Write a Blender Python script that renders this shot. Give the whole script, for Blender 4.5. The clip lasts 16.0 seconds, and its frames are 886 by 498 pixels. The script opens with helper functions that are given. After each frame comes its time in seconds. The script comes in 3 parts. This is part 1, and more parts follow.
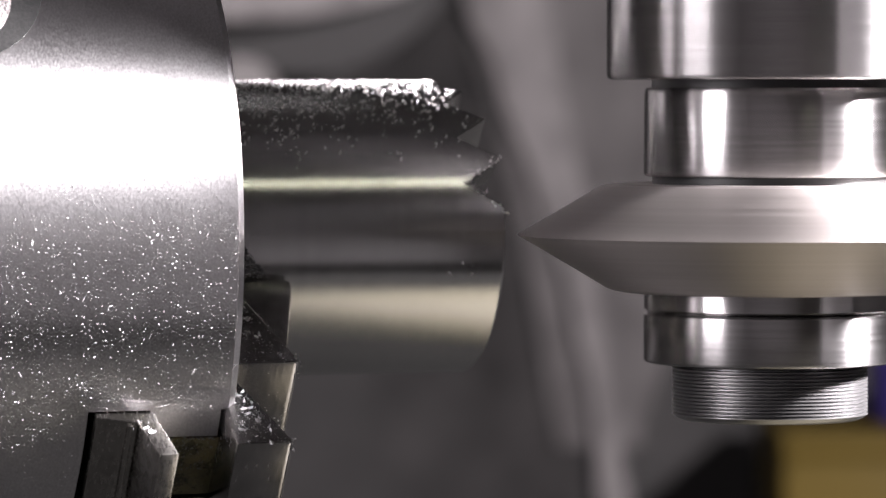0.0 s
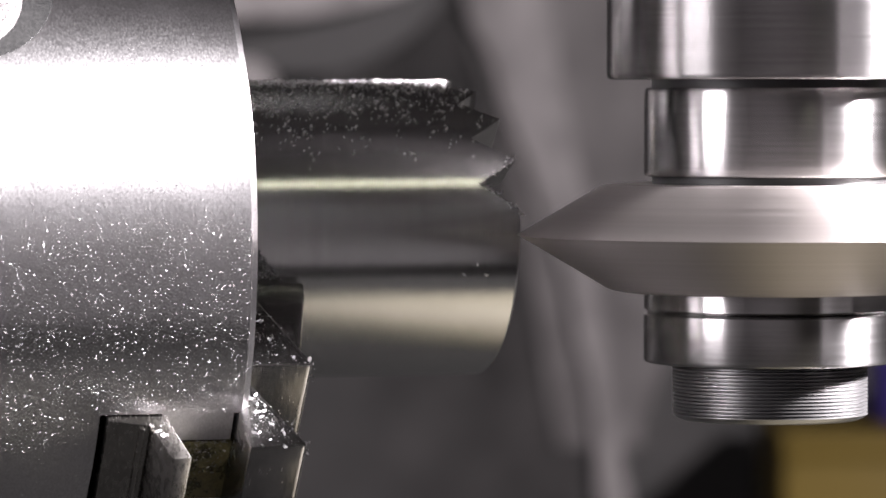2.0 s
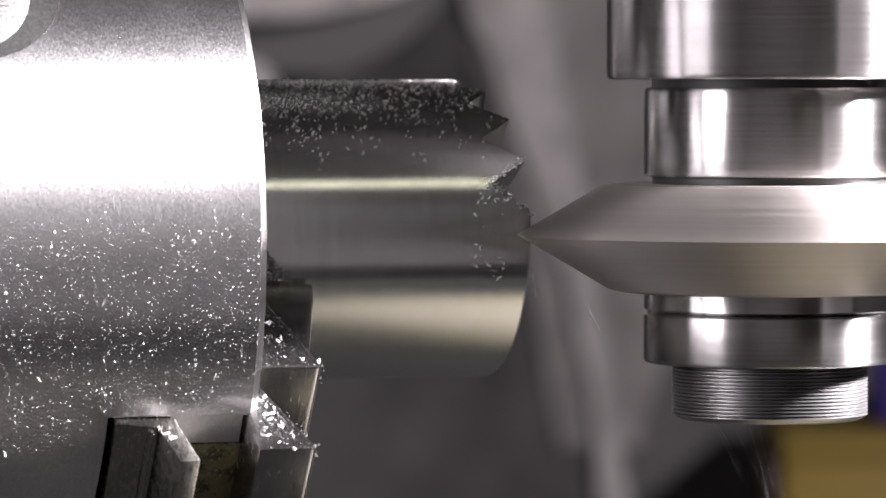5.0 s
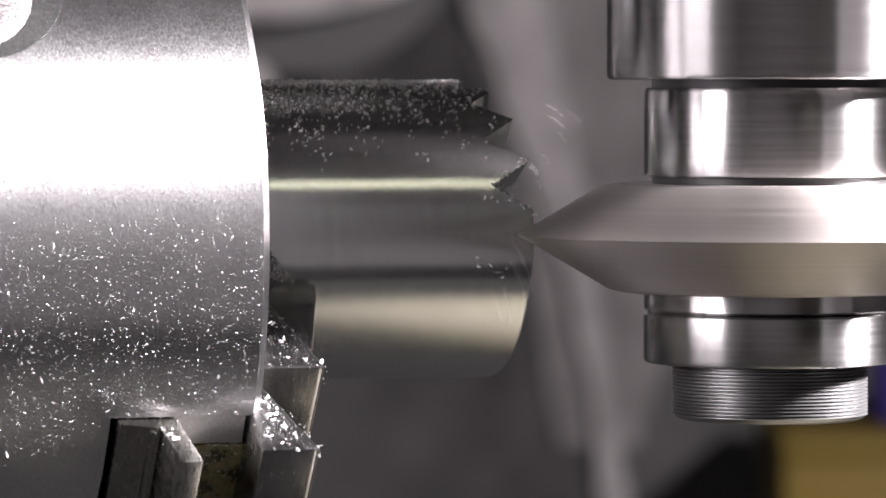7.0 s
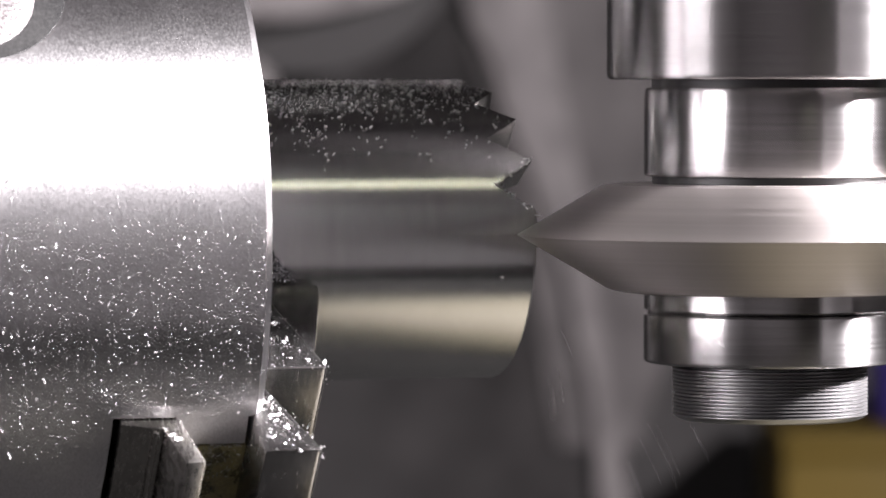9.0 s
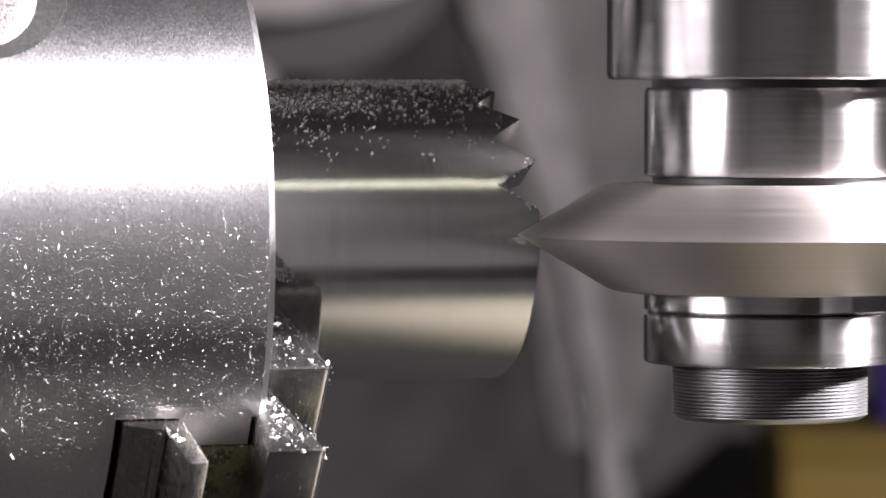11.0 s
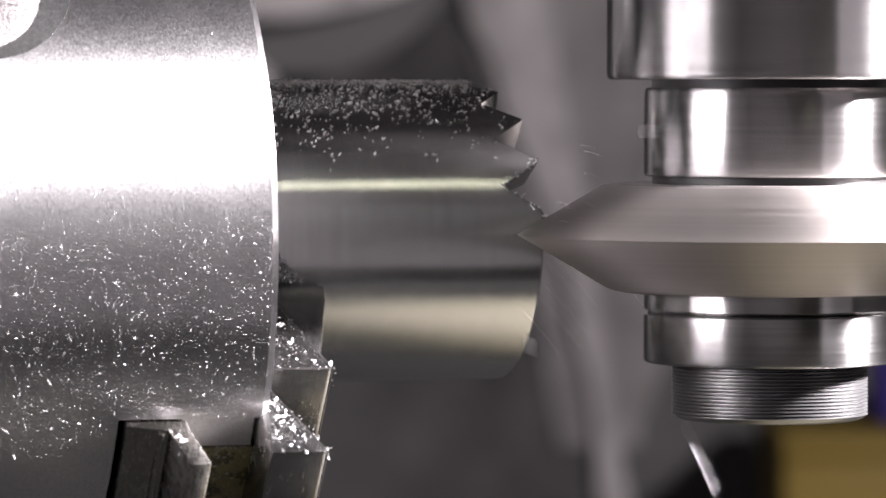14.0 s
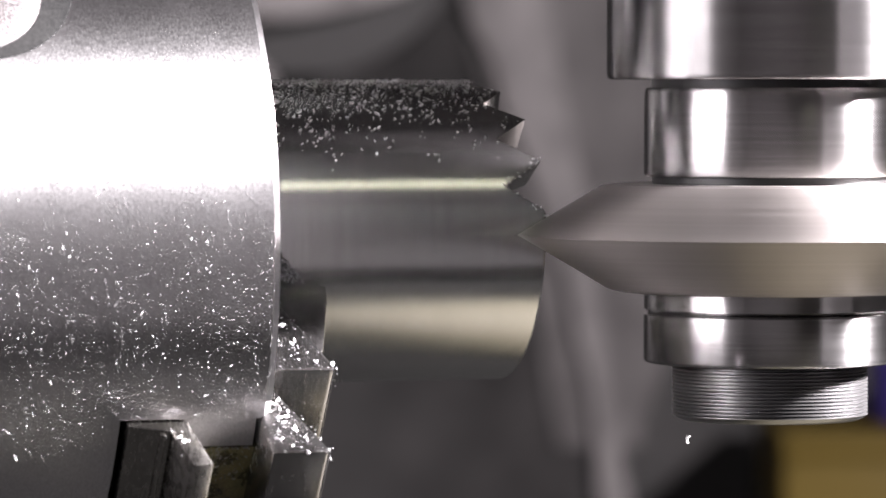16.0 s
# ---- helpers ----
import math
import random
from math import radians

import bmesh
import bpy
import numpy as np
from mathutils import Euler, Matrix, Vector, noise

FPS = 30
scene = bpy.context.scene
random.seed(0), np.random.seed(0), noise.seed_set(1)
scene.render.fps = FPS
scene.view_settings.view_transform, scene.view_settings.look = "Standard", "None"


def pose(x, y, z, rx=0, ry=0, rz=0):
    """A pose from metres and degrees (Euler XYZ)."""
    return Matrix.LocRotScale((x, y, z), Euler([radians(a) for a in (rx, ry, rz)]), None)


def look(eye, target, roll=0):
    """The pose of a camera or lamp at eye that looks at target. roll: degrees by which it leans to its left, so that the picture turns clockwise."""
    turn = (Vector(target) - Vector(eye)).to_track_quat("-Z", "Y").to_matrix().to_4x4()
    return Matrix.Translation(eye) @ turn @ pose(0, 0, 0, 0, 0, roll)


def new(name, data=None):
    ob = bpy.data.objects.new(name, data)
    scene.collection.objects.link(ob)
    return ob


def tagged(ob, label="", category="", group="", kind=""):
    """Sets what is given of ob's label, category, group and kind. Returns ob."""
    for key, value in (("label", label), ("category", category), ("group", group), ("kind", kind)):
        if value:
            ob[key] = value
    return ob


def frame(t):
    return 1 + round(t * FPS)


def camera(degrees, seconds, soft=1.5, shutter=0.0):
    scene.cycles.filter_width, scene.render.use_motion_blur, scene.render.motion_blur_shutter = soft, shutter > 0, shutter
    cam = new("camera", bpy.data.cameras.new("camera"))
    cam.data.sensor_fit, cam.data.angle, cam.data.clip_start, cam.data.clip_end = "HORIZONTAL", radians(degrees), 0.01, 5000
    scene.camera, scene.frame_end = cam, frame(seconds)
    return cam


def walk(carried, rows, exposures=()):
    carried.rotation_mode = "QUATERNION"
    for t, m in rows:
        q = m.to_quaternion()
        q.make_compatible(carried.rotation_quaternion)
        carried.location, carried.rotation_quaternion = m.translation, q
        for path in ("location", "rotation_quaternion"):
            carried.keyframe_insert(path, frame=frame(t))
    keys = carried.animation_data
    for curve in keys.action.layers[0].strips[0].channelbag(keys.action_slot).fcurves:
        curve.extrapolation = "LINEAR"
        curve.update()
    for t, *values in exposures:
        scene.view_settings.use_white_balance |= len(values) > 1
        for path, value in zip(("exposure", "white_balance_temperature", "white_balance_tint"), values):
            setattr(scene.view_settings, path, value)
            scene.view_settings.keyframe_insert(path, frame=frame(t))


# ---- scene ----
cam = camera(10.92, 16.0, soft=1.5, shutter=0.5)
TURN = radians(18)
RIGHT = Vector((math.cos(TURN), -math.sin(TURN), 0))
AWAY = Vector((math.sin(TURN), math.cos(TURN), 0))
EYE = -0.0441 * RIGHT - 0.625 * AWAY + Vector((0, 0, 0.0191))
AIM = EYE + AWAY - Vector((0, 0, 0.03366))
walk(cam, [(0.0, look(EYE, AIM)), (16.0, look(EYE, AIM))])
cam.data.dof.use_dof = True
cam.data.dof.focus_distance = 0.610
cam.data.dof.aperture_fstop = 31

# ---- light ----
world = bpy.data.worlds.new("workshop")
scene.world = world
world.use_nodes = True
world.node_tree.nodes["Background"].inputs["Color"].default_value = (0.9, 0.92, 1.0, 1)
world.node_tree.nodes["Background"].inputs["Strength"].default_value = 0.06
scene.view_settings.exposure = 0.0


def area_lamp(name, spot, target, width, height, watts, colour):
    data = bpy.data.lights.new(name, "AREA")
    data.shape, data.size, data.size_y, data.energy, data.color = "RECTANGLE", width, height, watts, colour
    ob = new(name, data)
    ob.matrix_world = look(spot, target)
    return ob


def around(azimuth, elevation, distance):
    """A place seen from the cutter: azimuth from the way to the camera, to the right."""
    a, e = radians(azimuth), radians(elevation)
    return (-AWAY * math.cos(a) + RIGHT * math.sin(a)) * (math.cos(e) * distance) + Vector((0, 0, math.sin(e) * distance))


area_lamp("work_lamp_broad", around(-56, 11, 0.6), (0, 0, 0), 0.20, 0.30, 3.2, (1, 0.93, 0.97))
area_lamp("work_lamp_bright", around(89.3, 27, 0.65), (-0.04, 0, 0), 0.07, 0.052, 135.0, (1, 0.94, 0.97))
# unseen fill light, added to lift the curtain and background
area_lamp("curtain_fill", (0.25, 0.75, 1.45), (0.25, 0.95, 0), 1.0, 0.6, 12.0, (1, 0.96, 0.96))
area_lamp("work_lamp_warm", around(35, 37, 0.9), (0, 0, 0), 0.05, 0.09, 0.24, (1, 1, 0.76))


# ---- materials ----
class Nodes:
    def __init__(self, name):
        self.mat = bpy.data.materials.new(name)
        self.mat.use_nodes = True
        self.tree = self.mat.node_tree
        self.bsdf = self.tree.nodes["Principled BSDF"]

    def add(self, kind, **values):
        node = self.tree.nodes.new(kind)
        for key, value in values.items():
            node.inputs[key.replace("_", " ")].default_value = value
        return node

    def link(self, a, b):
        self.tree.links.new(a, b)


def steel(name, dark, light, rough, metallic=1.0, spread=0.12, grain=400.0, stretch=(1, 1, 1), bump=0.05, aniso=0.0, axis="X", fine=2500.0, mottle=0.5, gloss=0.5):
    """Metal with a coarse mottle, a fine grain that may be drawn out along one way, and rough patches."""
    n = Nodes(name)
    coords = n.add("ShaderNodeTexCoord")
    mapping = n.add("ShaderNodeMapping", Scale=stretch)
    n.link(coords.outputs["Object"], mapping.inputs["Vector"])
    coarse = n.add("ShaderNodeTexNoise", Scale=grain * 0.2, Detail=4.0, Roughness=0.6)
    small = n.add("ShaderNodeTexNoise", Scale=fine, Detail=3.0, Roughness=0.6)
    n.link(coords.outputs["Object"], coarse.inputs["Vector"])
    n.link(mapping.outputs["Vector"], small.inputs["Vector"])
    mixed = n.add("ShaderNodeMath")
    mixed.operation = "MULTIPLY"
    mixed.inputs[1].default_value = mottle
    half = n.add("ShaderNodeMath")
    half.operation = "MULTIPLY_ADD"
    half.inputs[1].default_value = 1 - mottle
    n.link(coarse.outputs["Fac"], mixed.inputs[0])
    n.link(small.outputs["Fac"], half.inputs[0])
    n.link(mixed.outputs[0], half.inputs[2])
    ramp = n.add("ShaderNodeValToRGB")
    ramp.color_ramp.elements[0].position, ramp.color_ramp.elements[1].position = 0.36, 0.64
    ramp.color_ramp.elements[0].color, ramp.color_ramp.elements[1].color = (*dark, 1), (*light, 1)
    n.link(half.outputs[0], ramp.inputs["Fac"])
    n.link(ramp.outputs["Color"], n.bsdf.inputs["Base Color"])
    span = n.add("ShaderNodeMapRange")
    for key, value in (("From Min", 0.35), ("From Max", 0.65), ("To Min", rough - spread / 2), ("To Max", rough + spread / 2)):
        span.inputs[key].default_value = value
    n.link(half.outputs[0], span.inputs["Value"])
    n.link(span.outputs["Result"], n.bsdf.inputs["Roughness"])
    n.bsdf.inputs["Metallic"].default_value = metallic
    n.bsdf.inputs["Specular IOR Level"].default_value = gloss
    if bump:
        relief = n.add("ShaderNodeBump", Strength=bump, Distance=0.0002)
        n.link(small.outputs["Fac"], relief.inputs["Height"])
        n.link(relief.outputs["Normal"], n.bsdf.inputs["Normal"])
    if aniso:
        n.bsdf.inputs["Anisotropic"].default_value = aniso
        # turned and ground metal scatters light along the axis, across its fine grooves
        along = n.add("ShaderNodeCombineXYZ")
        along.inputs[axis].default_value = 1.0
        n.link(along.outputs["Vector"], n.bsdf.inputs["Tangent"])
    return n.mat


GROUND_STEEL = steel("ground_steel", (0.36, 0.35, 0.35), (0.47, 0.46, 0.463), 0.25, spread=0.03, stretch=(0.02, 0.02, 1), bump=0.01, aniso=0.92, axis="Z", mottle=0.2)
CUTTER_STEEL = steel("cutter_steel", (0.28, 0.26, 0.252), (0.36, 0.334, 0.325), 0.5, spread=0.11, stretch=(0.04, 0.04, 1), bump=0.03, aniso=0.6, axis="Z")
THREAD_STEEL = steel("thread_steel", (0.17, 0.17, 0.174), (0.25, 0.246, 0.25), 0.36, bump=0.05)
CHUCK_STEEL = steel("chuck_steel", (0.45, 0.44, 0.45), (0.60, 0.59, 0.60), 0.325, spread=0.07, grain=900.0, stretch=(1, 0.6, 0.6), bump=0.03, fine=4200.0, mottle=0.2, aniso=0.92, axis="X")
TUBE_STEEL = steel("turned_steel", (0.47, 0.465, 0.465), (0.54, 0.535, 0.53), 0.25, spread=0.03, stretch=(1, 0.03, 0.03), bump=0.03, aniso=0.9, axis="X", mottle=0.3)
# cut tooth flanks, base darkened for the dark surroundings they reflect
CUT_STEEL = steel("darkened_cut_steel", (0.30, 0.29, 0.285), (0.42, 0.41, 0.40), 0.16, spread=0.06, stretch=(0.2, 1, 1), bump=0.05)
JAW_STEEL = steel("hardened_jaw_steel", (0.22, 0.213, 0.211), (0.34, 0.331, 0.328), 0.24, spread=0.1, stretch=(1, 0.2, 0.2), bump=0.1)
GUIDE_STEEL = steel("worn_guide_steel", (0.24, 0.23, 0.216), (0.38, 0.365, 0.347), 0.27, spread=0.12, stretch=(1, 0.3, 0.3), bump=0.08)
PINION_STEEL = steel("dusty_pinion_steel", (0.05, 0.046, 0.047), (0.16, 0.15, 0.152), 0.55, spread=0.2, grain=900.0, bump=0.5, fine=3000.0, mottle=0.1)
OILY_STEEL = steel("oily_brown_steel", (0.022, 0.02, 0.011), (0.12, 0.108, 0.046), 0.3, metallic=0.4, spread=0.2, grain=1500.0, bump=0.4, mottle=0.7)
# swarf with the shadow of the jaw corner put into its colour
DARK_SWARF = steel("shaded_dark_swarf", (0.10, 0.10, 0.105), (0.2, 0.2, 0.205), 0.3, spread=0.2, bump=0.1)
# mid grey put in for light that fades out beside the streak
STREAK_FADE = steel("streak_fade_grey", (0.03, 0.0277, 0.0277), (0.054, 0.05, 0.05), 0.8, metallic=0.0, grain=200, fine=300.0, mottle=0.8, gloss=0.1)
DULL_SWARF = steel("dull_swarf", (0.36, 0.35, 0.35), (0.7, 0.69, 0.69), 0.42, metallic=0.7, spread=0.2, bump=0.1)
THROWN_STEEL = steel("thrown_swarf", (0.75, 0.74, 0.75), (0.85, 0.84, 0.85), 0.5, metallic=0.6, bump=0.0)
# near-black that stands for shade in gaps, slots and the key socket
GAP_BLACK = steel("gap_shade_black", (0.012, 0.012, 0.013), (0.03, 0.03, 0.03), 0.45, metallic=0.6, bump=0.15)
CHIP_STEEL = steel("bright_swarf", (0.22, 0.216, 0.22), (0.56, 0.55, 0.56), 0.42, metallic=0.35, spread=0.2, bump=0.1)
GREY_PAINT = steel("grey_machine_paint", (0.040, 0.037, 0.037), (0.055, 0.051, 0.051), 0.6, metallic=0.0, grain=60, fine=300.0)
DARK_PAINT = steel("dark_machine_paint", (0.012, 0.0113, 0.0113), (0.018, 0.017, 0.017), 0.6, metallic=0.0, grain=60, fine=300.0, gloss=0.15)
# pale grey of cover and knob; also colours the light streak on the curtain
PALE_PAINT = steel("pale_grey_and_lit_streak", (0.052, 0.048, 0.048), (0.096, 0.0886, 0.0886), 0.7, metallic=0.0, grain=260, fine=300.0, mottle=0.8, gloss=0.1)
PALE_REFLECTOR = steel("pale_reflector_paint", (0.62, 0.6, 0.61), (0.7, 0.68, 0.69), 0.7, metallic=0.0, grain=20, fine=150.0)
CURTAIN_PLASTIC = steel("grey_curtain_plastic", (0.0085, 0.0079, 0.0079), (0.017, 0.0157, 0.0157), 0.6, metallic=0.0, grain=160, fine=300.0, mottle=0.8, gloss=0.1)
YELLOW_PAINT = steel("yellow_plastic", (0.036, 0.0242, 0.0042), (0.046, 0.0308, 0.0054), 0.6, metallic=0.0, grain=60, fine=300.0, gloss=0.08)
BLUE_PAINT = steel("deep_blue_plastic", (0.014, 0.008, 0.07), (0.02, 0.012, 0.095), 0.5, metallic=0.0, grain=60, fine=300.0)
TABLE_STEEL = steel("oily_table_steel", (0.0025, 0.0025, 0.0025), (0.006, 0.006, 0.0057), 0.85, metallic=0.0, grain=100, fine=600.0, gloss=0.05)
PLATE_REFLECTOR = steel("yellowish_reflector", (0.050, 0.0455, 0.031), (0.082, 0.075, 0.052), 0.6, metallic=0.0, grain=260, fine=600.0, gloss=0.2)
WALL_PAINT = steel("workshop_wall_paint", (0.18, 0.172, 0.176), (0.22, 0.21, 0.215), 0.8, metallic=0.0, grain=20, fine=150.0)


# ---- shape helpers ----
def thing(name, label, category, group="", kind=""):
    return tagged(new(name), label, category, group, kind)


def part(name, bm, material, parent, label=""):
    mesh = bpy.data.meshes.new(name)
    bmesh.ops.recalc_face_normals(bm, faces=bm.faces)
    bm.to_mesh(mesh)
    bm.free()
    mesh.materials.append(material)
    ob = new(name, mesh)
    ob.parent = parent
    return tagged(ob, label)


def smooth(bm, degrees=32):
    limit = radians(degrees)
    for f in bm.faces:
        f.smooth = True
    for e in bm.edges:
        if len(e.link_faces) != 2 or e.calc_face_angle(0) > limit:
            e.smooth = False
    return bm


def lathe(profile, segments=160, along="Z", depth=None):
    """A turned body: profile of (radius, place along the axis). depth(k, i): how far point i is sunk at step k round."""
    bm = bmesh.new()
    rings = []
    for i, (r, z) in enumerate(profile):
        if r < 1e-6:
            rings.append([bm.verts.new((0, 0, z))])
            continue
        ring = []
        for k in range(segments):
            a = 2 * math.pi * k / segments
            q = r - (depth(k, i) if depth else 0)
            ring.append(bm.verts.new((q * math.cos(a), q * math.sin(a), z)))
        rings.append(ring)
    for a, b in zip(rings, rings[1:]):
        for k in range(segments):
            m = (k + 1) % segments
            if len(a) == 1 and len(b) > 1:
                bm.faces.new((a[0], b[k], b[m]))
            elif len(b) == 1 and len(a) > 1:
                bm.faces.new((a[k], b[0], a[m]))
            elif len(a) > 1:
                bm.faces.new((a[k], b[k], b[m], a[m]))
    if along == "X":
        bmesh.ops.transform(bm, matrix=Matrix.Rotation(radians(90), 4, "Y"), verts=bm.verts)
    bmesh.ops.recalc_face_normals(bm, faces=bm.faces)
    return smooth(bm)


def block(x0, x1, y0, y1, z0, z1, bevel=0.0, m=None):
    bm = bmesh.new()
    bmesh.ops.create_cube(bm, size=1)
    bmesh.ops.transform(bm, matrix=Matrix.Translation(((x0 + x1) / 2, (y0 + y1) / 2, (z0 + z1) / 2)) @ Matrix.Diagonal((x1 - x0, y1 - y0, z1 - z0, 1)), verts=bm.verts)
    if bevel:
        bmesh.ops.bevel(bm, geom=bm.edges[:], offset=bevel, segments=2, affect="EDGES", profile=0.5)
    if m:
        bmesh.ops.transform(bm, matrix=m, verts=bm.verts)
    return smooth(bm)


def prism(outline, w0, w1, bevel=0.0):
    """An outline in (r, h), drawn out along w. Vertices are (h, w, r)."""
    bm = bmesh.new()
    low = [bm.verts.new((h, w0, r)) for r, h in outline]
    high = [bm.verts.new((h, w1, r)) for r, h in outline]
    bm.faces.new(low)
    bm.faces.new(high[::-1])
    for i in range(len(low)):
        j = (i + 1) % len(low)
        bm.faces.new((low[i], low[j], high[j], high[i]))
    bmesh.ops.recalc_face_normals(bm, faces=bm.faces)
    if bevel:
        bmesh.ops.bevel(bm, geom=bm.edges[:], offset=bevel, segments=2, affect="EDGES", profile=0.5)
    return smooth(bm)


# ---- the workshop round the machine ----
def room_box(name, label, x0, x1, y0, y1, z0, z1, material):
    mesh = bpy.data.meshes.new(name)
    bm = block(x0, x1, y0, y1, z0, z1)
    bm.to_mesh(mesh)
    bm.free()
    mesh.materials.append(material)
    return tagged(new(name, mesh), label, name.split("_")[0], kind="structure")


room_box("floor", "dark painted concrete workshop floor", -2, 2, -2, 2, -1.05, -1.0, DARK_PAINT)
room_box("ceiling", "grey workshop ceiling", -2, 2, -2, 2, 1.5, 1.55, WALL_PAINT)
room_box("wall_north", "plain grey workshop wall", -2, 2, 2, 2.05, -1, 1.5, WALL_PAINT)
room_box("wall_south", "plain grey workshop wall", -2, 2, -2.05, -2, -1, 1.5, WALL_PAINT)
room_box("wall_east", "plain grey workshop wall", 2, 2.05, -2, 2, -1, 1.5, WALL_PAINT)
room_box("wall_west", "plain grey workshop wall", -2.05, -2, -2, 2, -1, 1.5, WALL_PAINT)

# pale reflector out of view, added to brighten the arbor's right side
room_box("wall_panel", "unseen pale reflector panel to the right of the cutter", 0, 0.001, 0, 0.001, 0, 0.001, PALE_REFLECTOR)
wall = bpy.data.objects["wall_panel"]
wall.data.transform(Matrix.Diagonal((550, 20, 800, 1)))
wall.data.transform(Matrix.Translation((-0.275, 0, -0.45)))
wall.matrix_world = Matrix.Translation(around(60, 0, 1.0)) @ Matrix.Rotation(radians(60) - TURN, 4, "Z")
TABLE_Z = -0.115
BENCH_Z = -0.2


def bay(u, d, z):
    """A place in the bay behind the cutter: u to the right of the middle line, d deep from the eye, z up."""
    p = EYE + RIGHT * u + AWAY * d
    return Vector((p.x, p.y, z))


BAY = Matrix.Translation((EYE.x, EYE.y, 0)) @ Matrix.Rotation(-TURN, 4, "Z")
FACING = Matrix.Rotation(-TURN, 4, "Z") @ Matrix.Rotation(radians(90), 4, "X")


def build_table():
    table = thing("milling_table", "dark oily steel milling table under the chuck", "table")
    part("table_top", block(-0.5, 0.4, -0.13, 0.45, TABLE_Z - 0.06, TABLE_Z, 0.002), TABLE_STEEL, table)
    part("knee", block(-0.15, 0.15, 0.0, 0.4, -1.0, TABLE_Z - 0.06, 0.01), DARK_PAINT, table)
    # unseen plate, added so the tube's underside reflects a warm band
    plate = thing("reflector_plate", "unseen pale yellowish reflector plate lying on the milling table", "plate")
    part("sheet", block(-0.036, 0.036, -0.085, 0.06, TABLE_Z, TABLE_Z + 0.006, 0.001, Matrix.Translation((0.036, 0.018, 0)) @ Matrix.Rotation(radians(-26), 4, "Z")), PLATE_REFLECTOR, plate)


def turned_at(profile, segments, spot):
    bm = lathe(profile, segments)
    bmesh.ops.transform(bm, matrix=Matrix.Translation(spot) @ FACING, verts=bm.verts)
    return bm


def fold_at(z):
    """Where the long slanting fold of the curtain runs at a height."""
    line = ((-0.21, 0.079), (-0.15, 0.072), (-0.10, 0.065), (-0.06, 0.058), (-0.02, 0.049), (0.013, 0.039), (0.058, 0.027), (0.105, 0.012), (0.5, -0.09))
    for (a, p), (b, q) in zip(line, line[1:]):
        if z <= b:
            return p + (q - p) * (z - a) / (b - a)
    return line[-1][1]


def hang(u, z):
    """The depth of the curtain: one long fold and shallow waves."""
    push = 0.006 * math.exp(-((u - fold_at(z) + 0.012) / 0.04) ** 2)
    return 1.955 - push - 0.008 * noise.noise((u * 7, z * 3, 0.3)) - 0.0015 * noise.noise((u * 30, z * 12, 1.7))


# a pale band whose colour carries the light streak along the fold
def streak_band():
    bm = bmesh.new()
    rows = []
    for i in range(71):
        z = BENCH_Z + 0.001 + (0.41 - BENCH_Z) * i / 70
        wide = 0.005 + 0.0115 * max(0.0, min(1.0, (z + 0.06) / 0.1)) + 0.003 * noise.noise((z * 40, 0.5, 0.2))
        rows.append([bm.verts.new(BAY @ Vector((u, hang(u, z) - 0.009, z))) for u in (fold_at(z) + wide * (k / 6 - 1) for k in range(13))])
    for a, b in zip(rows, rows[1:]):
        for k in range(12):
            bm.faces.new((a[k], a[k + 1], b[k + 1], b[k]))
    ring = bmesh.ops.extrude_face_region(bm, geom=bm.faces[:])
    bmesh.ops.translate(bm, vec=AWAY * 0.002, verts=[v for v in ring["geom"] if isinstance(v, bmesh.types.BMVert)])
    bmesh.ops.recalc_face_normals(bm, faces=bm.faces)
    return smooth(bm, 60)


def fade_sheet():
    """A wider, darker sheet, grey for the streak's fading light, with uneven sides and loose wrinkles."""
    bm = bmesh.new()
    rows = []
    for i in range(91):
        z = -0.13 + 0.525 * i / 90
        left = fold_at(z) - 0.02 + 0.004 * noise.noise((z * 25, 0.1, 3.2))
        right = fold_at(z) + 0.012 + 0.068 * max(0.0, min(1.0, (z + 0.12) / 0.13)) + 0.008 * noise.noise((z * 22, 0.7, 1.2))
        rows.append([bm.verts.new(BAY @ Vector((u, hang(u, z) - 0.0025 - 0.004 * abs(noise.noise((u * 60, z * 18, 5.1))), z)) ) for u in (left + (right - left) * k / 28 for k in range(29))])
    for a, b in zip(rows, rows[1:]):
        for k in range(28):
            bm.faces.new((a[k], a[k + 1], b[k + 1], b[k]))
    ring = bmesh.ops.extrude_face_region(bm, geom=bm.faces[:])
    bmesh.ops.translate(bm, vec=AWAY * 0.0012, verts=[v for v in ring["geom"] if isinstance(v, bmesh.types.BMVert)])
    bmesh.ops.recalc_face_normals(bm, faces=bm.faces)
    return smooth(bm, 60)


def curtain():
    """A hanging plastic sheet."""
    bm = bmesh.new()
    across, down = 200, 90
    grid = []
    for i in range(down + 1):
        z = BENCH_Z + 0.001 + (0.5 - BENCH_Z) * i / down
        grid.append([bm.verts.new(BAY @ Vector((u, hang(u, z), z))) for u in (-0.6 + 1.3 * k / across for k in range(across + 1))])
    for a, b in zip(grid, grid[1:]):
        for k in range(across):
            bm.faces.new((a[k], a[k + 1], b[k + 1], b[k]))
    ring = bmesh.ops.extrude_face_region(bm, geom=bm.faces[:])
    verts = [v for v in ring["geom"] if isinstance(v, bmesh.types.BMVert)]
    bmesh.ops.translate(bm, vec=AWAY * 0.002, verts=verts)
    bmesh.ops.recalc_face_normals(bm, faces=bm.faces)
    return smooth(bm, 60)


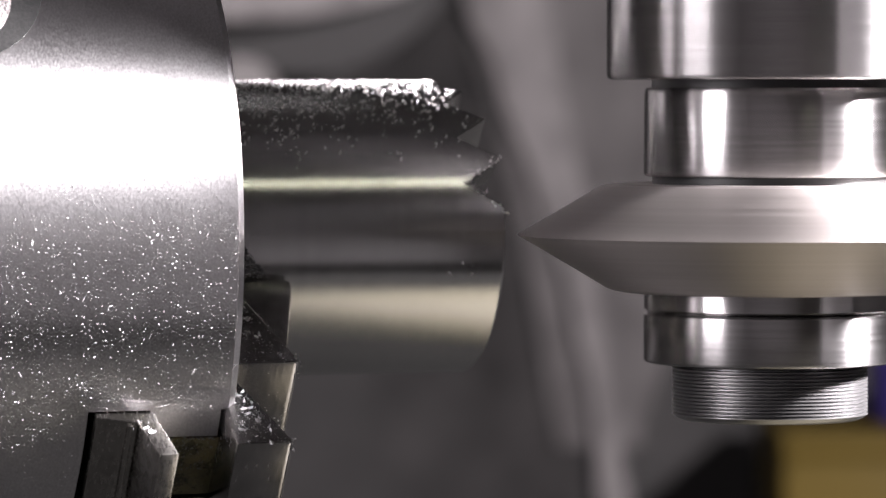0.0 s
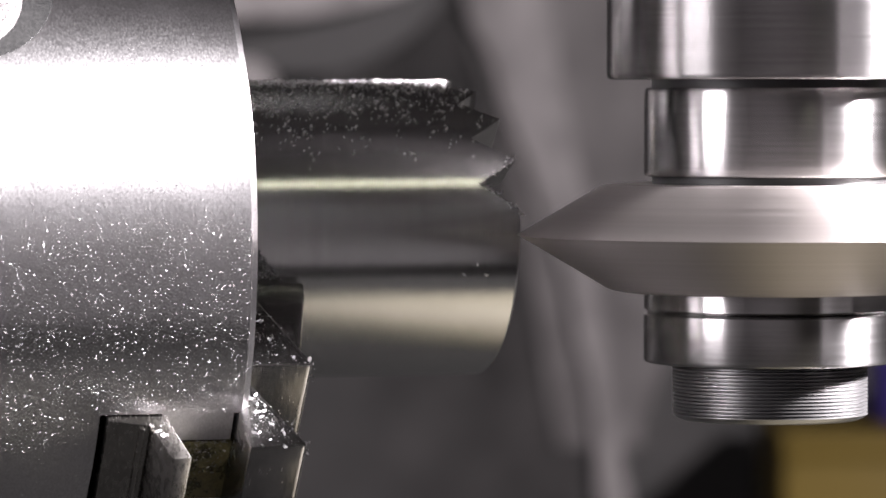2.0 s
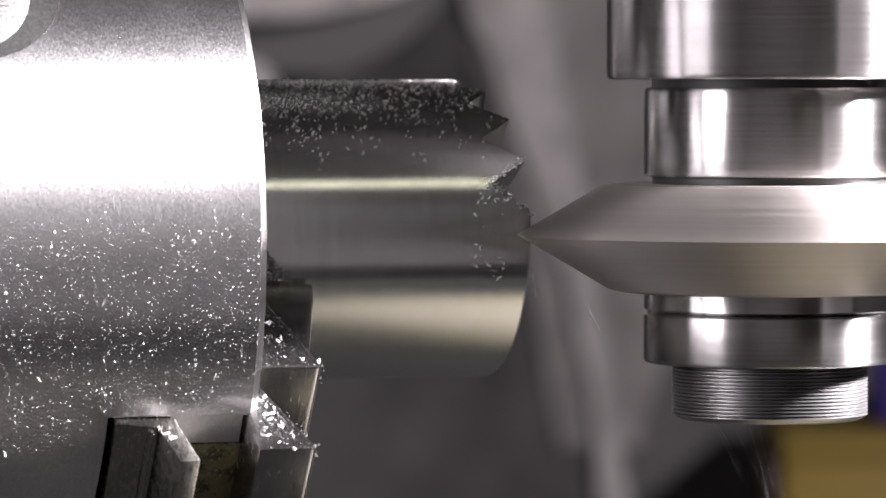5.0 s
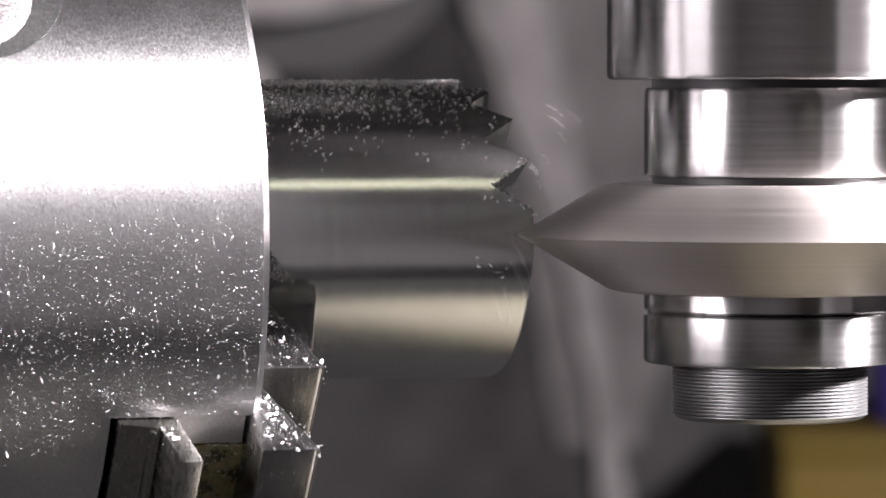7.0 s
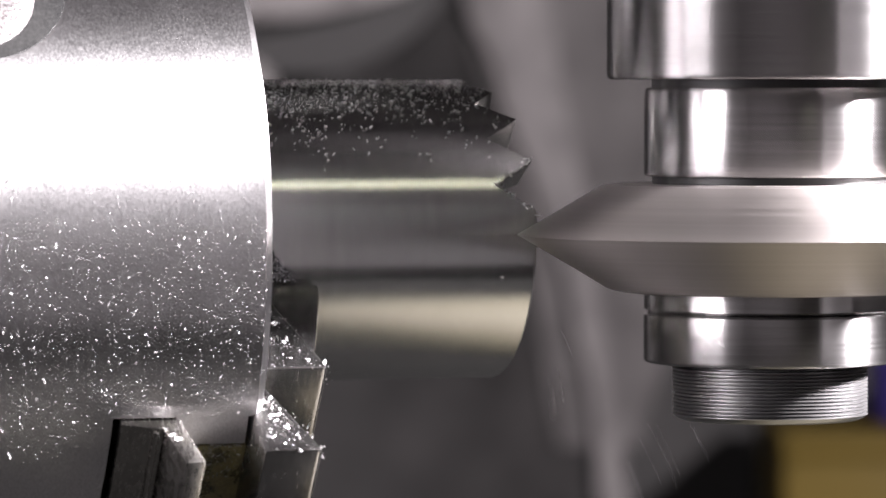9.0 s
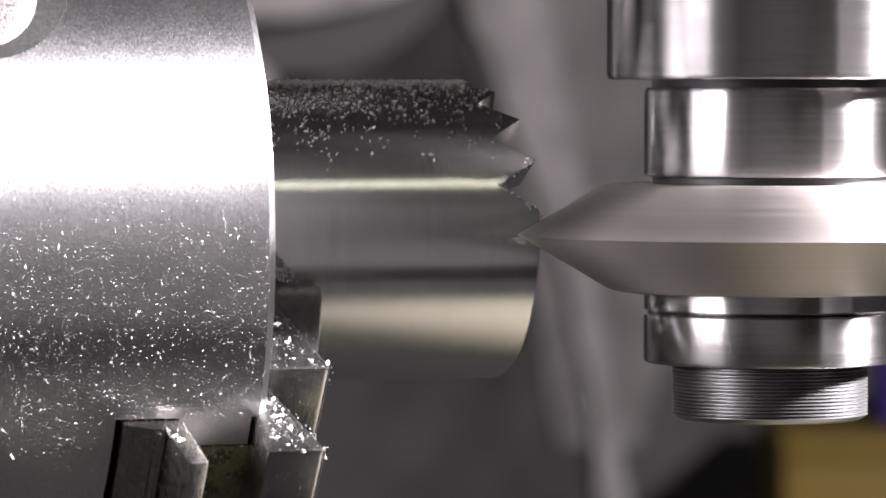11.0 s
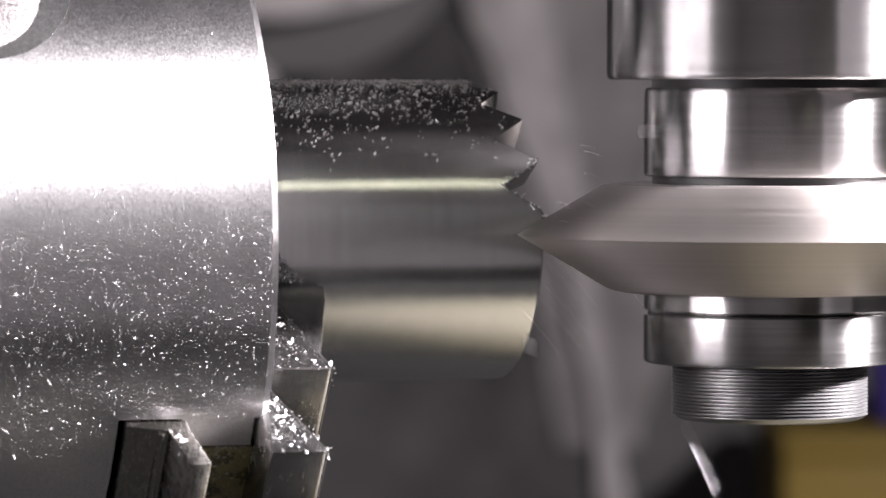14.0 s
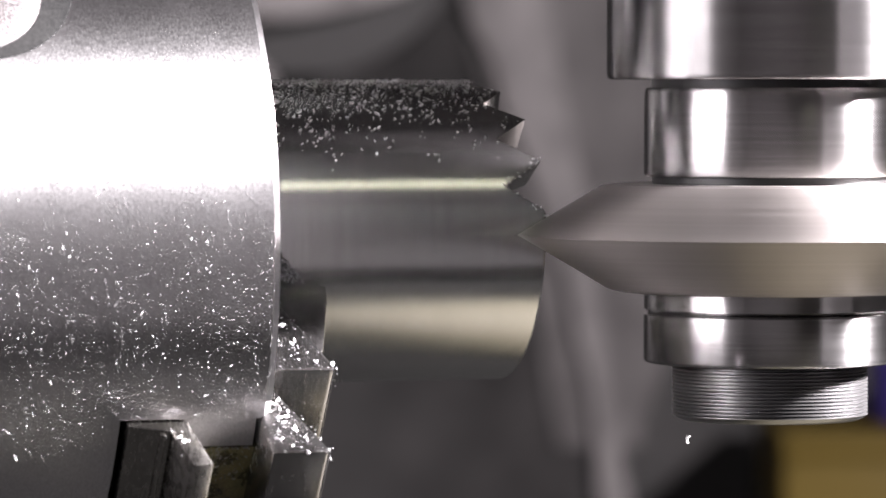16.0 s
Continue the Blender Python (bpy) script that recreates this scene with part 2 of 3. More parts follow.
def build_background():
    bench = thing("work_bench", "dark painted bench behind the milling machine", "bench")
    part("bench_top", block(-0.6, 0.7, 1.6, 1.99, BENCH_Z - 0.04, BENCH_Z, 0.003, BAY), DARK_PAINT, bench)
    for u in (-0.55, 0.6):
        part("leg", block(u, u + 0.05, 1.7, 1.75, -1.0, BENCH_Z - 0.04, 0.003, BAY), DARK_PAINT, bench)

    guard = thing("splash_curtain", "grey plastic splash curtain with soft folds hanging behind the cutter", "curtain")
    part("sheet", curtain(), CURTAIN_PLASTIC, guard)
    part("rail", block(-0.62, 0.72, 1.975, 1.985, 0.49, 0.505, 0.001, BAY), DARK_PAINT, guard)

    cloth = thing("streak_fade_sheet", "grey wrinkled sheet that stands for the streak's fading light", "cloth")
    part("sheet", fade_sheet(), STREAK_FADE, cloth)
    part("hook", block(-0.075, -0.03, 1.925, 1.975, 0.392, 0.40, 0.002, BAY), DARK_PAINT, cloth)

    strap = thing("lit_fold_streak", "pale band that stands for the light along the curtain fold", "strap")
    part("band", streak_band(), PALE_PAINT, strap)
    part("clip", block(-0.06, -0.01, 1.93, 1.98, 0.40, 0.415, 0.002, BAY), DARK_PAINT, strap)

    body = thing("machine_head", "dark rounded machine casting out of focus behind the workpiece", "machine")
    part("casting", turned_at([(0, -0.05), (0.058, -0.05), (0.066, -0.042), (0.066, 0.05), (0, 0.05)], 64, bay(-0.055, 1.85, 0.092)), DARK_PAINT, body)
    part("pale_cover", turned_at([(0, -0.01), (0.184, -0.01), (0.190, -0.004), (0.190, 0.01), (0, 0.01)], 128, bay(-0.077, 1.78, 0.237)), PALE_PAINT, body, "pale rounded cover")
    part("knob", turned_at([(0, -0.01), (0.009, -0.01), (0.011, -0.008), (0.011, 0.06), (0, 0.06)], 32, bay(-0.075, 1.78, 0.021)), PALE_PAINT, body, "small pale knob")
    part("pillar", block(-0.3, -0.1, 1.84, 1.93, BENCH_Z, 0.12, 0.01, BAY), DARK_PAINT, body)

    box = thing("yellow_box", "yellow plastic box standing out of focus on the bench", "box")
    part("body", block(0.1315, 0.29, 1.79, 1.92, BENCH_Z, -0.1225, 0.003, BAY), YELLOW_PAINT, box)
    part("lid", block(0.131, 0.2905, 1.7895, 1.9205, -0.1225, -0.1135, 0.002, BAY), YELLOW_PAINT, box)
    tin = thing("blue_tin", "deep blue plastic tin standing on the yellow box", "tin")
    bm = lathe([(0, -0.1135), (0.026, -0.1135), (0.028, -0.1105), (0.028, -0.0875), (0.026, -0.0845), (0, -0.0845)], 48)
    bmesh.ops.transform(bm, matrix=Matrix.Translation(bay(0.199, 1.855, 0)), verts=bm.verts)
    part("body", bm, BLUE_PAINT, tin)


# ---- the spindle, arbor and cutter ----
MM = 0.001


def mm(*rows):
    return [(r * MM, z * MM) for r, z in rows]


def build_spindle():
    head = thing("spindle_head", "grey painted milling head above the spindle", "machine")
    part("housing", block(-0.06, 0.06, -0.06, 0.35, 0.16, 0.42, 0.008), GREY_PAINT, head)
    part("column", block(-0.06, 0.06, 0.1, 0.35, 0.42, 1.5, 0.008), GREY_PAINT, head)

    arbor = thing("milling_arbor", "polished ground steel milling arbor holding the spinning cutter", "arbor")
    part("shank", lathe(mm((0, 20.9), (21.5, 20.9), (21.9, 21.1), (22.1, 21.55), (22.1, 160), (0, 160)), 192), GROUND_STEEL, arbor)
    # neck, shim and recess are coloured black for the shade between the rings
    part("neck", lathe(mm((0, 19.0), (16.0, 19.0), (16.0, 21.2), (0, 21.2)), 96), GAP_BLACK, arbor)
    part("spacer_ring", lathe(mm((0, 7.9), (16.7, 7.9), (16.95, 8.05), (17.05, 8.3), (17.05, 19.2), (16.9, 19.6), (16.6, 19.8), (0, 19.8)), 192), GROUND_STEEL, arbor)
    part("shim", lathe(mm((0, 6.9), (15.9, 6.9), (15.9, 8.0), (0, 8.0)), 96), GAP_BLACK, arbor)
    part("spacer_ring", lathe(mm((0, -10.2), (16.6, -10.2), (17.0, -9.9), (17.0, -7.6), (0, -7.6)), 192), GROUND_STEEL, arbor)
    part("clamp_ring", lathe(mm((0, -17.2), (16.5, -17.2), (16.85, -17.05), (17.05, -16.7), (17.05, -10.7), (16.6, -10.4), (0, -10.3)), 192), GROUND_STEEL, arbor)
    turns = [(0, -24.9), (11.8, -24.9), (12.7, -24.5)]
    for k in range(14):
        z = -24.3 + k * 0.47
        turns += [(12.85, z), (13.2, z + 0.16), (13.2, z + 0.28), (12.85, z + 0.44)]
    turns += [(12.4, -17.75), (12.4, -17.6), (0, -17.6)]
    part("recess", lathe(mm((0, -17.65), (12.6, -17.65), (12.6, -17.1), (0, -17.1)), 96), GAP_BLACK, arbor)
    part("threaded_end", lathe(mm(*turns), 128), THREAD_STEEL, arbor, "fine threaded steel end")

    cutter = thing("double_angle_cutter", "grey steel double angle milling cutter spinning on its arbor", "milling cutter")
    part("hub", lathe(mm((0, 6.9), (20.3, 6.9), (20.6, 6.7), (20.6, -7.3), (20.3, -7.6), (0, -7.6)), 96), CUTTER_STEEL, cutter)
    # one tooth, an eighteen degree slice that falls away behind its cutting edge
    teeth, per = 20, 10
    outline = mm((20.2, 6.7), (21.9, 6.8), (22.9, 6.6), (28, 3.6), (34.15, 0.0), (28, -3.6), (22.2, -7.1), (21.4, -7.4), (20.2, -7.3))
    bm = bmesh.new()
    rings = []
    for k in range(per + 1):
        f, a = k / per, 2 * math.pi * k / (per * teeth)
        drop = 0.0 if f < 0.55 else 0.35 * MM * (f - 0.55) / 0.45
        rings.append([bm.verts.new(((r - (drop if i > 1 else 0)) * math.cos(a), (r - (drop if i > 1 else 0)) * math.sin(a), z)) for i, (r, z) in enumerate(outline)])
    for p, q in zip(rings, rings[1:]):
        for i in range(len(outline)):
            m = (i + 1) % len(outline)
            bm.faces.new((p[i], p[m], q[m], q[i]))
    bm.faces.new(rings[0])
    bm.faces.new(rings[-1][::-1])
    bmesh.ops.recalc_face_normals(bm, faces=bm.faces)
    first = part("tooth", smooth(bm), CUTTER_STEEL, cutter)
    for k in range(1, teeth):
        more = new("tooth", first.data)
        more.parent = cutter
        more.rotation_euler.z = 2 * math.pi * k / teeth
    return arbor, cutter


# ---- the chuck ----
FACE = -0.074
JAW_AT = -35.0
SLOT_TOP, SLOT_LOW, RAIL_TOP, RAIL_LOW = -26.3, -43.7, -31.0, -43.6


def chuck_body():
    """The drum, axis along x, near side at -y, with an open slot for the visible jaw."""
    R = 0.050
    xs = [-0.060, -0.0198, -0.0198 + 1e-4, -0.0115, -0.0020, -0.0010, 0.0]
    angles = sorted(set([round(-180 + 2.0 * k, 3) for k in range(180)] + [SLOT_TOP, SLOT_LOW, RAIL_TOP, RAIL_LOW]))
    radius = [R, R, R, R, R, R, R - 0.0009]
    bm = bmesh.new()

    def spot(r, x, a):
        return (x, -r * math.cos(radians(a)), r * math.sin(radians(a)))

    def in_slot(i, a0, a1):
        mid, x = (a0 + a1) / 2, (xs[i] + xs[i + 1]) / 2
        if x < -0.0198:
            return False
        if -0.0115 < x < -0.0020:
            return RAIL_LOW < mid < RAIL_TOP
        return SLOT_LOW < mid < SLOT_TOP

    grid = [[bm.verts.new(spot(radius[i], x, a)) for a in angles] for i, x in enumerate(xs)]
    n = len(angles)
    for i in range(len(xs) - 1):
        for k in range(n):
            a0 = angles[k]
            a1 = angles[k + 1] if k + 1 < n else 180.0
            if not in_slot(i, a0, a1):
                bm.faces.new((grid[i][k], grid[i][(k + 1) % n], grid[i + 1][(k + 1) % n], grid[i + 1][k]))
    # walls of the slot, sunk to an inner floor
    deep = 0.030
    loop = [e for e in bm.edges if len(e.link_faces) == 1]
    inner = {}

    def sunk(v):
        if v not in inner:
            a = math.atan2(v.co.z, -v.co.y)
            inner[v] = bm.verts.new((v.co.x, -deep * math.cos(a), deep * math.sin(a)))
        return inner[v]

    for e in loop:
        v, w = e.verts
        if all(abs(q.co.x - xs[-1]) < 1e-6 for q in (v, w)) or all(abs(q.co.x - xs[0]) < 1e-6 for q in (v, w)):
            continue
        bm.faces.new((v, w, sunk(w), sunk(v)))
    # front face ring and back
    hole = [bm.verts.new(spot(0.014, 0.0, a)) for a in angles]
    hub = [bm.verts.new(spot(0.014, xs[0], a)) for a in angles]
    mid = [bm.verts.new(spot(deep, 0.0, a)) for a in angles]
    for k in range(n):
        m = (k + 1) % n
        a0, a1 = angles[k], angles[k + 1] if k + 1 < n else 180.0
        if not in_slot(5, a0, a1):
            bm.faces.new((grid[-1][k], grid[-1][m], mid[m], mid[k]))
        bm.faces.new((mid[k], mid[m], hole[m], hole[k]))
        bm.faces.new((grid[0][k], hub[k], hub[m], grid[0][m]))
        bm.faces.new((hole[k], hole[m], hub[m], hub[k]))
    bmesh.ops.remove_doubles(bm, verts=bm.verts, dist=1e-6)
    bmesh.ops.recalc_face_normals(bm, faces=bm.faces)
    return smooth(bm)


def build_chuck():
    chuck = thing("lathe_chuck", "bright steel three-jaw chuck dusted with metal chips", "chuck")
    part("drum", chuck_body(), CHUCK_STEEL, chuck)
    # floor coloured black for the shade inside the jaw slot
    part("slot_floor", lathe([(0, -0.02), (0.0295, -0.02), (0.0295, -0.0008), (0, -0.0008)], 64, "X"), GAP_BLACK, chuck)

    # key socket on the flank of the drum: a flush disc, black for the hole's shade, and the domed pinion in it
    def on_drum(xc, ac, radius, base, dome):
        bm = bmesh.new()
        rings = []
        for i in range(13):
            p = radius * i / 12
            r = base + dome * (1 - (i / 12) ** 4)
            ring = []
            for k in range(64 if i else 1):
                q = 2 * math.pi * k / 64
                a = ac + p * math.sin(q) / 0.05
                ring.append(bm.verts.new((xc + p * math.cos(q), -r * math.cos(a), r * math.sin(a))))
            rings.append(ring)
        rim = []
        for v in rings[-1]:
            a = math.atan2(v.co.z, -v.co.y)
            rim.append(bm.verts.new((v.co.x, -0.0492 * math.cos(a), 0.0492 * math.sin(a))))
        rings.append(rim)
        for k in range(64):
            bm.faces.new((rings[0][0], rings[1][k], rings[1][(k + 1) % 64]))
        for p, q in zip(rings[1:], rings[2:]):
            for k in range(64):
                bm.faces.new((p[k], q[k], q[(k + 1) % 64], p[(k + 1) % 64]))
        bmesh.ops.recalc_face_normals(bm, faces=bm.faces)
        return smooth(bm, 50)

    part("socket_mouth", on_drum(-0.0360, radians(41.2), 0.0117, 0.05005, 0.0), GAP_BLACK, chuck)
    part("pinion", on_drum(-0.0375, radians(39.6), 0.0090, 0.05015, 0.0007), PINION_STEEL, chuck)

    # jaws: outlines in (radius, height over the face), width along w
    for number in range(3):
        at = radians(JAW_AT + 120 * number)
        # columns of the turn: h -> x, w -> up the side, r -> outwards
        out = Vector((0, -math.cos(at), math.sin(at)))
        side = Vector((0, math.sin(at), math.cos(at)))
        m = Matrix((Vector((1, 0, 0)), side, out)).transposed().to_4x4()
        jaw = tagged(new("jaw"), "hardened steel step jaw with chips on its ledges")
        jaw.parent = chuck
        pieces = JAW_PIECES
        for name, outline, w0, w1, bevel in pieces:
            bm = prism([(r * MM, (h if number == 0 else min(h, 3.0)) * MM) for r, h in outline], w0 * MM, w1 * MM, bevel * MM)
            bmesh.ops.transform(bm, matrix=m, verts=bm.verts)
            part(name, bm, GUIDE_STEEL if name in ("guide_foot", "guide_rib") else OILY_STEEL if name == "guide_neck" else JAW_STEEL, jaw)

    part("back_plate", lathe([(0, -0.075), (0.047, -0.075), (0.048, -0.074), (0.048, -0.0605), (0, -0.0605)], 96, "X"), JAW_STEEL, chuck)
    return chuck


JAW_PIECES = (
    ("grip_step", [(20.8, -2), (20.8, 14.4), (24, 13.8), (35, 10.6), (36.5, 8.0), (36.5, -2)], -6.8, 6.8, 0.5),
    ("middle_step", [(26, -2), (26, 6.4), (27.8, 6.8), (40.2, 10.8), (40.6, 10.3), (40.6, -2)], -8.2, 8.2, 0.5),
    ("outer_step", [(40.6, -1.5), (40.6, 0.6), (44.3, 1.7), (56.4, 6.2), (56.8, 5.8), (56.8, -1.5)], -7.8, 7.8, 0.5),
    ("guide_neck", [(22, -12), (22, -1.4), (49.2, -1.4), (49.2, -12)], -6.9, 2.6, 0.0),
    ("guide_foot", [(22, -18.8), (22, -11.2), (50.6, -10.8), (58.0, -9.4), (58.2, -12.0), (51.4, -13.4), (50.3, -18.8)], -7.3, 7.3, 0.25),
    ("guide_rib", [(49, -14.9), (49, -14.2), (52.0, -14.2), (51.8, -14.9)], -7.0, 7.0, 0.2),
)


# ---- the workpiece ----
TUBE_R, TUBE_IN, TUBE_END = 0.0207, 0.0137, 0.0455


TOOTH_ROOTS = [18.5 + 20 * k for k in range(9)]


def tooth_end(a):
    """How far the tube reaches at an angle; the teeth cut first have blunter flanks."""
    x, worn = TUBE_END, min(max((a - 38) / 50, 0.0), 1.0)
    for root in TOOTH_ROOTS:
        t = abs(a - root)
        if t < 10.01:
            x = min(x, TUBE_END - 0.0058 + TUBE_R * math.sin(radians(t)) * 1.63 * (1 - 0.62 * worn))
    return x


def build_tube():
    tube = thing("toothed_tube", "turned steel tube with saw teeth cut into its end", "workpiece")
    step = 0.5
    roots, end = TOOTH_ROOTS, tooth_end

    def ring_piece(a0, a1, x0, x1):
        """A stretch of the wall from angle a0 to a1; x1 gives the end at each angle."""
        bm = bmesh.new()
        count = round((a1 - a0) / step)
        whole = a1 - a0 > 359.9
        rows = []
        for k in range(count + (0 if whole else 1)):
            a = a0 + step * k
            cut, c, q = x1(a), -math.cos(radians(a)), math.sin(radians(a))
            lip = 0.0004 if cut > TUBE_END - 1e-5 and not whole else 0.0
            spots = [(x0, TUBE_IN), (x0, TUBE_R)] + ([(cut - lip, TUBE_R), (cut, TUBE_R - lip)] if lip else [(cut, TUBE_R)]) + [(cut, TUBE_IN)]
            if len(spots) == 4:
                spots.insert(3, spots[2])
            rows.append([bm.verts.new((x, r * c, r * q)) for x, r in spots])
        for k in range(count if whole else count):
            p, q = rows[k], rows[(k + 1) % len(rows)]
            for i in range(5):
                m = (i + 1) % 5
                face = bm.faces.new((p[i], q[i], q[m], p[m]))
                face.material_index = 1 if i == 3 and not whole else 0
        if not whole:
            bm.faces.new(rows[0][::-1])
            bm.faces.new(rows[-1])
        bmesh.ops.remove_doubles(bm, verts=bm.verts, dist=1e-7)
        bmesh.ops.recalc_face_normals(bm, faces=bm.faces)
        return smooth(bm, 40)

    base = TUBE_END - 0.0062
    part("turned_body", ring_piece(-180, 180, -0.02, lambda a: base), TUBE_STEEL, tube)
    for a0, a1 in zip(roots, roots[1:]):
        part("tooth", ring_piece(a0, a1, base, end), TUBE_STEEL, tube).data.materials.append(CUT_STEEL)
    part("uncut_rim", ring_piece(roots[-1] - 360, roots[0], base, lambda a: end(a + 360) if a < -178 else end(a)), TUBE_STEEL, tube).data.materials.append(CUT_STEEL)
    return tube


# ---- swarf ----
def chip_mesh(bits):
    """One mesh of small curled slivers: each bit is (place, turn, length, width, curl)."""
    verts, faces = [], []
    for place, turn, length, width, curl in bits:
        base = len(verts)
        steps = 4
        for k in range(steps + 1):
            s = k / steps - 0.5
            bend = curl * s
            x = length * math.sin(bend) / curl if abs(curl) > 0.05 else length * s
            z = length * (1 - math.cos(bend)) / curl if abs(curl) > 0.05 else 0.0
            w = width * (1 - 0.7 * abs(2 * s) ** 3)
            for y, lift in ((-w / 2, 0), (w / 2, 0), (0, width * 0.5)):
                verts.append(place + turn @ Vector((x, y, z + lift)))
        for k in range(steps):
            a, b = base + 3 * k, base + 3 * k + 3
            faces += [(a, a + 1, b + 1, b), (a + 1, a + 2, b + 2, b + 1), (a + 2, a, b, b + 2)]
        faces += [(base, base + 2, base + 1), (base + 3 * steps, base + 3 * steps + 1, base + 3 * steps + 2)]
    mesh = bpy.data.meshes.new("swarf")
    mesh.from_pydata(verts, [], faces)
    mesh.update()
    return mesh


rng = random.Random(7)


def lie(normal):
    """A random turn about a normal that a chip lies on."""
    q = Vector(normal).to_track_quat("Z", "Y")
    wobble = Euler((rng.gauss(0, 0.35), rng.gauss(0, 0.35), rng.uniform(0, 6.28))).to_matrix()
    return q.to_matrix() @ wobble


def build_swarf():
    made = []
    bits = []
    for _ in range(12500):
        a = rng.uniform(-62, 45)
        x = -rng.uniform(0.0008, 0.045)
        if (SLOT_LOW < a < SLOT_TOP and x > -0.021) or (a > 24 and x < -0.020):
            continue
        if rng.random() > (0.45 if a < -32 else 0.8 if a < -15 else 1.0 if a < 4 else 0.5 if a < 10 else 0.006):
            continue
        n = Vector((0, -math.cos(radians(a)), math.sin(radians(a))))
        size = rng.choice((0.045, 0.05, 0.055, 0.065, 0.075, 0.09, 0.13)) * MM * rng.uniform(0.75, 1.7)
        slim, curl = rng.uniform(0.5, 1.0), rng.uniform(-1.5, 2.5)
        pick = rng.random()
        if pick < 0.007:
            size, slim, curl = rng.uniform(0.4, 1.3) * MM, 0.09, rng.uniform(-2.5, 2.5)
        elif pick < 0.017:
            size, slim = rng.uniform(0.18, 0.36) * MM, 0.5
        elif pick < 0.0178:
            size, slim = rng.uniform(0.6, 1.0) * MM, 0.4
        bits.append((Vector((x, 0, 0)) + n * 0.05004, lie(n), size, size * slim, curl))
    ob = new("swarf", chip_mesh(bits))
    made.append(tagged(ob, "fine bright metal chips stuck to the chuck drum", "metal chips", kind="stuff"))

    bits = []
    for _ in range(3600):
        a = min(max(rng.gauss(84, 20), 22), 150)
        x = rng.uniform(0.0, TUBE_END)
        if x > tooth_end(a) - 0.0003:
            continue
        if a < 52 and rng.random() < 0.72 - 0.4 * (noise.noise((x * 160, a * 0.12, 0.4)) > 0.15):
            continue
        n = Vector((0, -math.cos(radians(a)), math.sin(radians(a))))
        size = rng.choice((0.14, 0.18, 0.25, 0.35, 0.5, 0.7)) * rng.uniform(0.7, 1.2) * MM
        bits.append((Vector((x, 0, 0)) + n * (TUBE_R + rng.uniform(0, 0.00015)), lie(n), size, size * rng.uniform(0.2, 0.6), rng.uniform(-1.5, 3)))
    # loose clumps further down the side
    for _ in range(46):
        a0, x0 = rng.uniform(31, 54), rng.uniform(0.004, TUBE_END - 0.007)
        for _ in range(rng.choice((1, 2, 3, 5))):
            a, x = a0 + rng.gauss(0, 1.6), x0 + rng.gauss(0, 0.0006)
            n = Vector((0, -math.cos(radians(a)), math.sin(radians(a))))
            size = rng.uniform(0.2, 0.7) * MM
            bits.append((Vector((x, 0, 0)) + n * (TUBE_R + 0.0001), lie(n), size, size * rng.uniform(0.25, 0.6), rng.uniform(-1.5, 3)))
    # burrs and slivers left along the last tooth
    for _ in range(60):
        a = rng.uniform(7, 30)
        n = Vector((0, -math.cos(radians(a)), math.sin(radians(a))))
        off = min(abs(a - 18.5), 10.0)
        x = TUBE_END - 0.0058 + TUBE_R * math.sin(radians(off)) * 1.63
        size = rng.uniform(0.2, 0.8) * MM
        bits.append((Vector((x - rng.uniform(-0.0002, 0.0012), 0, 0)) + n * (TUBE_R + rng.uniform(-0.0004, 0.0001)), lie(n), size, size * rng.uniform(0.25, 0.5), rng.uniform(-1.5, 3)))
    ob = new("swarf", chip_mesh(bits))
    made.append(tagged(ob, "heap of fine metal chips lying on top of the tube", "metal chips", kind="stuff"))

    bits, heap = [], []
    at = radians(JAW_AT)
    out, side = Vector((0, -math.cos(at), math.sin(at))), Vector((0, math.sin(at), math.cos(at)))
    up = side

    def place(r, h, w):
        return Vector((h * MM, 0, 0)) + out * (r * MM) + side * (w * MM)

    for _ in range(900):
        # a heap in the corner between the tube and the jaw, darkened for its shadow
        a = rng.uniform(1, 15)
        lift = rng.uniform(0, 1.7) * (1 - a / 17)
        h = rng.uniform(1, 11.5 - 0.3 * a)
        q = radians(18 + a)
        size = rng.choice((0.2, 0.3, 0.4, 0.6)) * MM * rng.uniform(0.6, 1.3)
        heap.append((place((20.9 + lift) * math.cos(q), h, (20.9 + lift) * math.sin(q)), lie(up), size, size * rng.uniform(0.25, 0.6), rng.uniform(-2, 3)))
    for _ in range(150):
        # dark chips caught round the neck of the guide
        size = rng.uniform(0.15, 0.6) * MM
        heap.append((place(49.25 + rng.uniform(0, 0.3), rng.uniform(-10.8, -2.2), 2.9 - 5.5 * rng.random() ** 2), lie(out), size, size * rng.uniform(0.2, 0.5), rng.uniform(-2, 3)))
    for _ in range(700):
        k = rng.random()
        if k < 0.45:
            r = rng.uniform(28, 40.4)
            h, w = rng.uniform(0.2, 6.8 + (r - 28) * 0.31), 8.22
        elif k < 0.96:
            r = rng.uniform(43, 57)
            h, w = rng.uniform(-1, 1.0 + (r - 44) * 0.36), 7.82
        else:
            r = rng.uniform(50.6, 57)
            h, w = rng.uniform(-14.5, -11.4) + max(0.0, r - 54) * 0.4, 7.32
        pick = rng.random()
        size = (rng.uniform(0.05, 0.13) if pick < 0.75 else rng.uniform(0.18, 0.36) if pick < 0.95 else rng.uniform(0.7, 1.1)) * MM
        bits.append((place(r, h, w), lie(up), size, size * rng.uniform(0.25, 0.6), rng.uniform(-2, 3)))
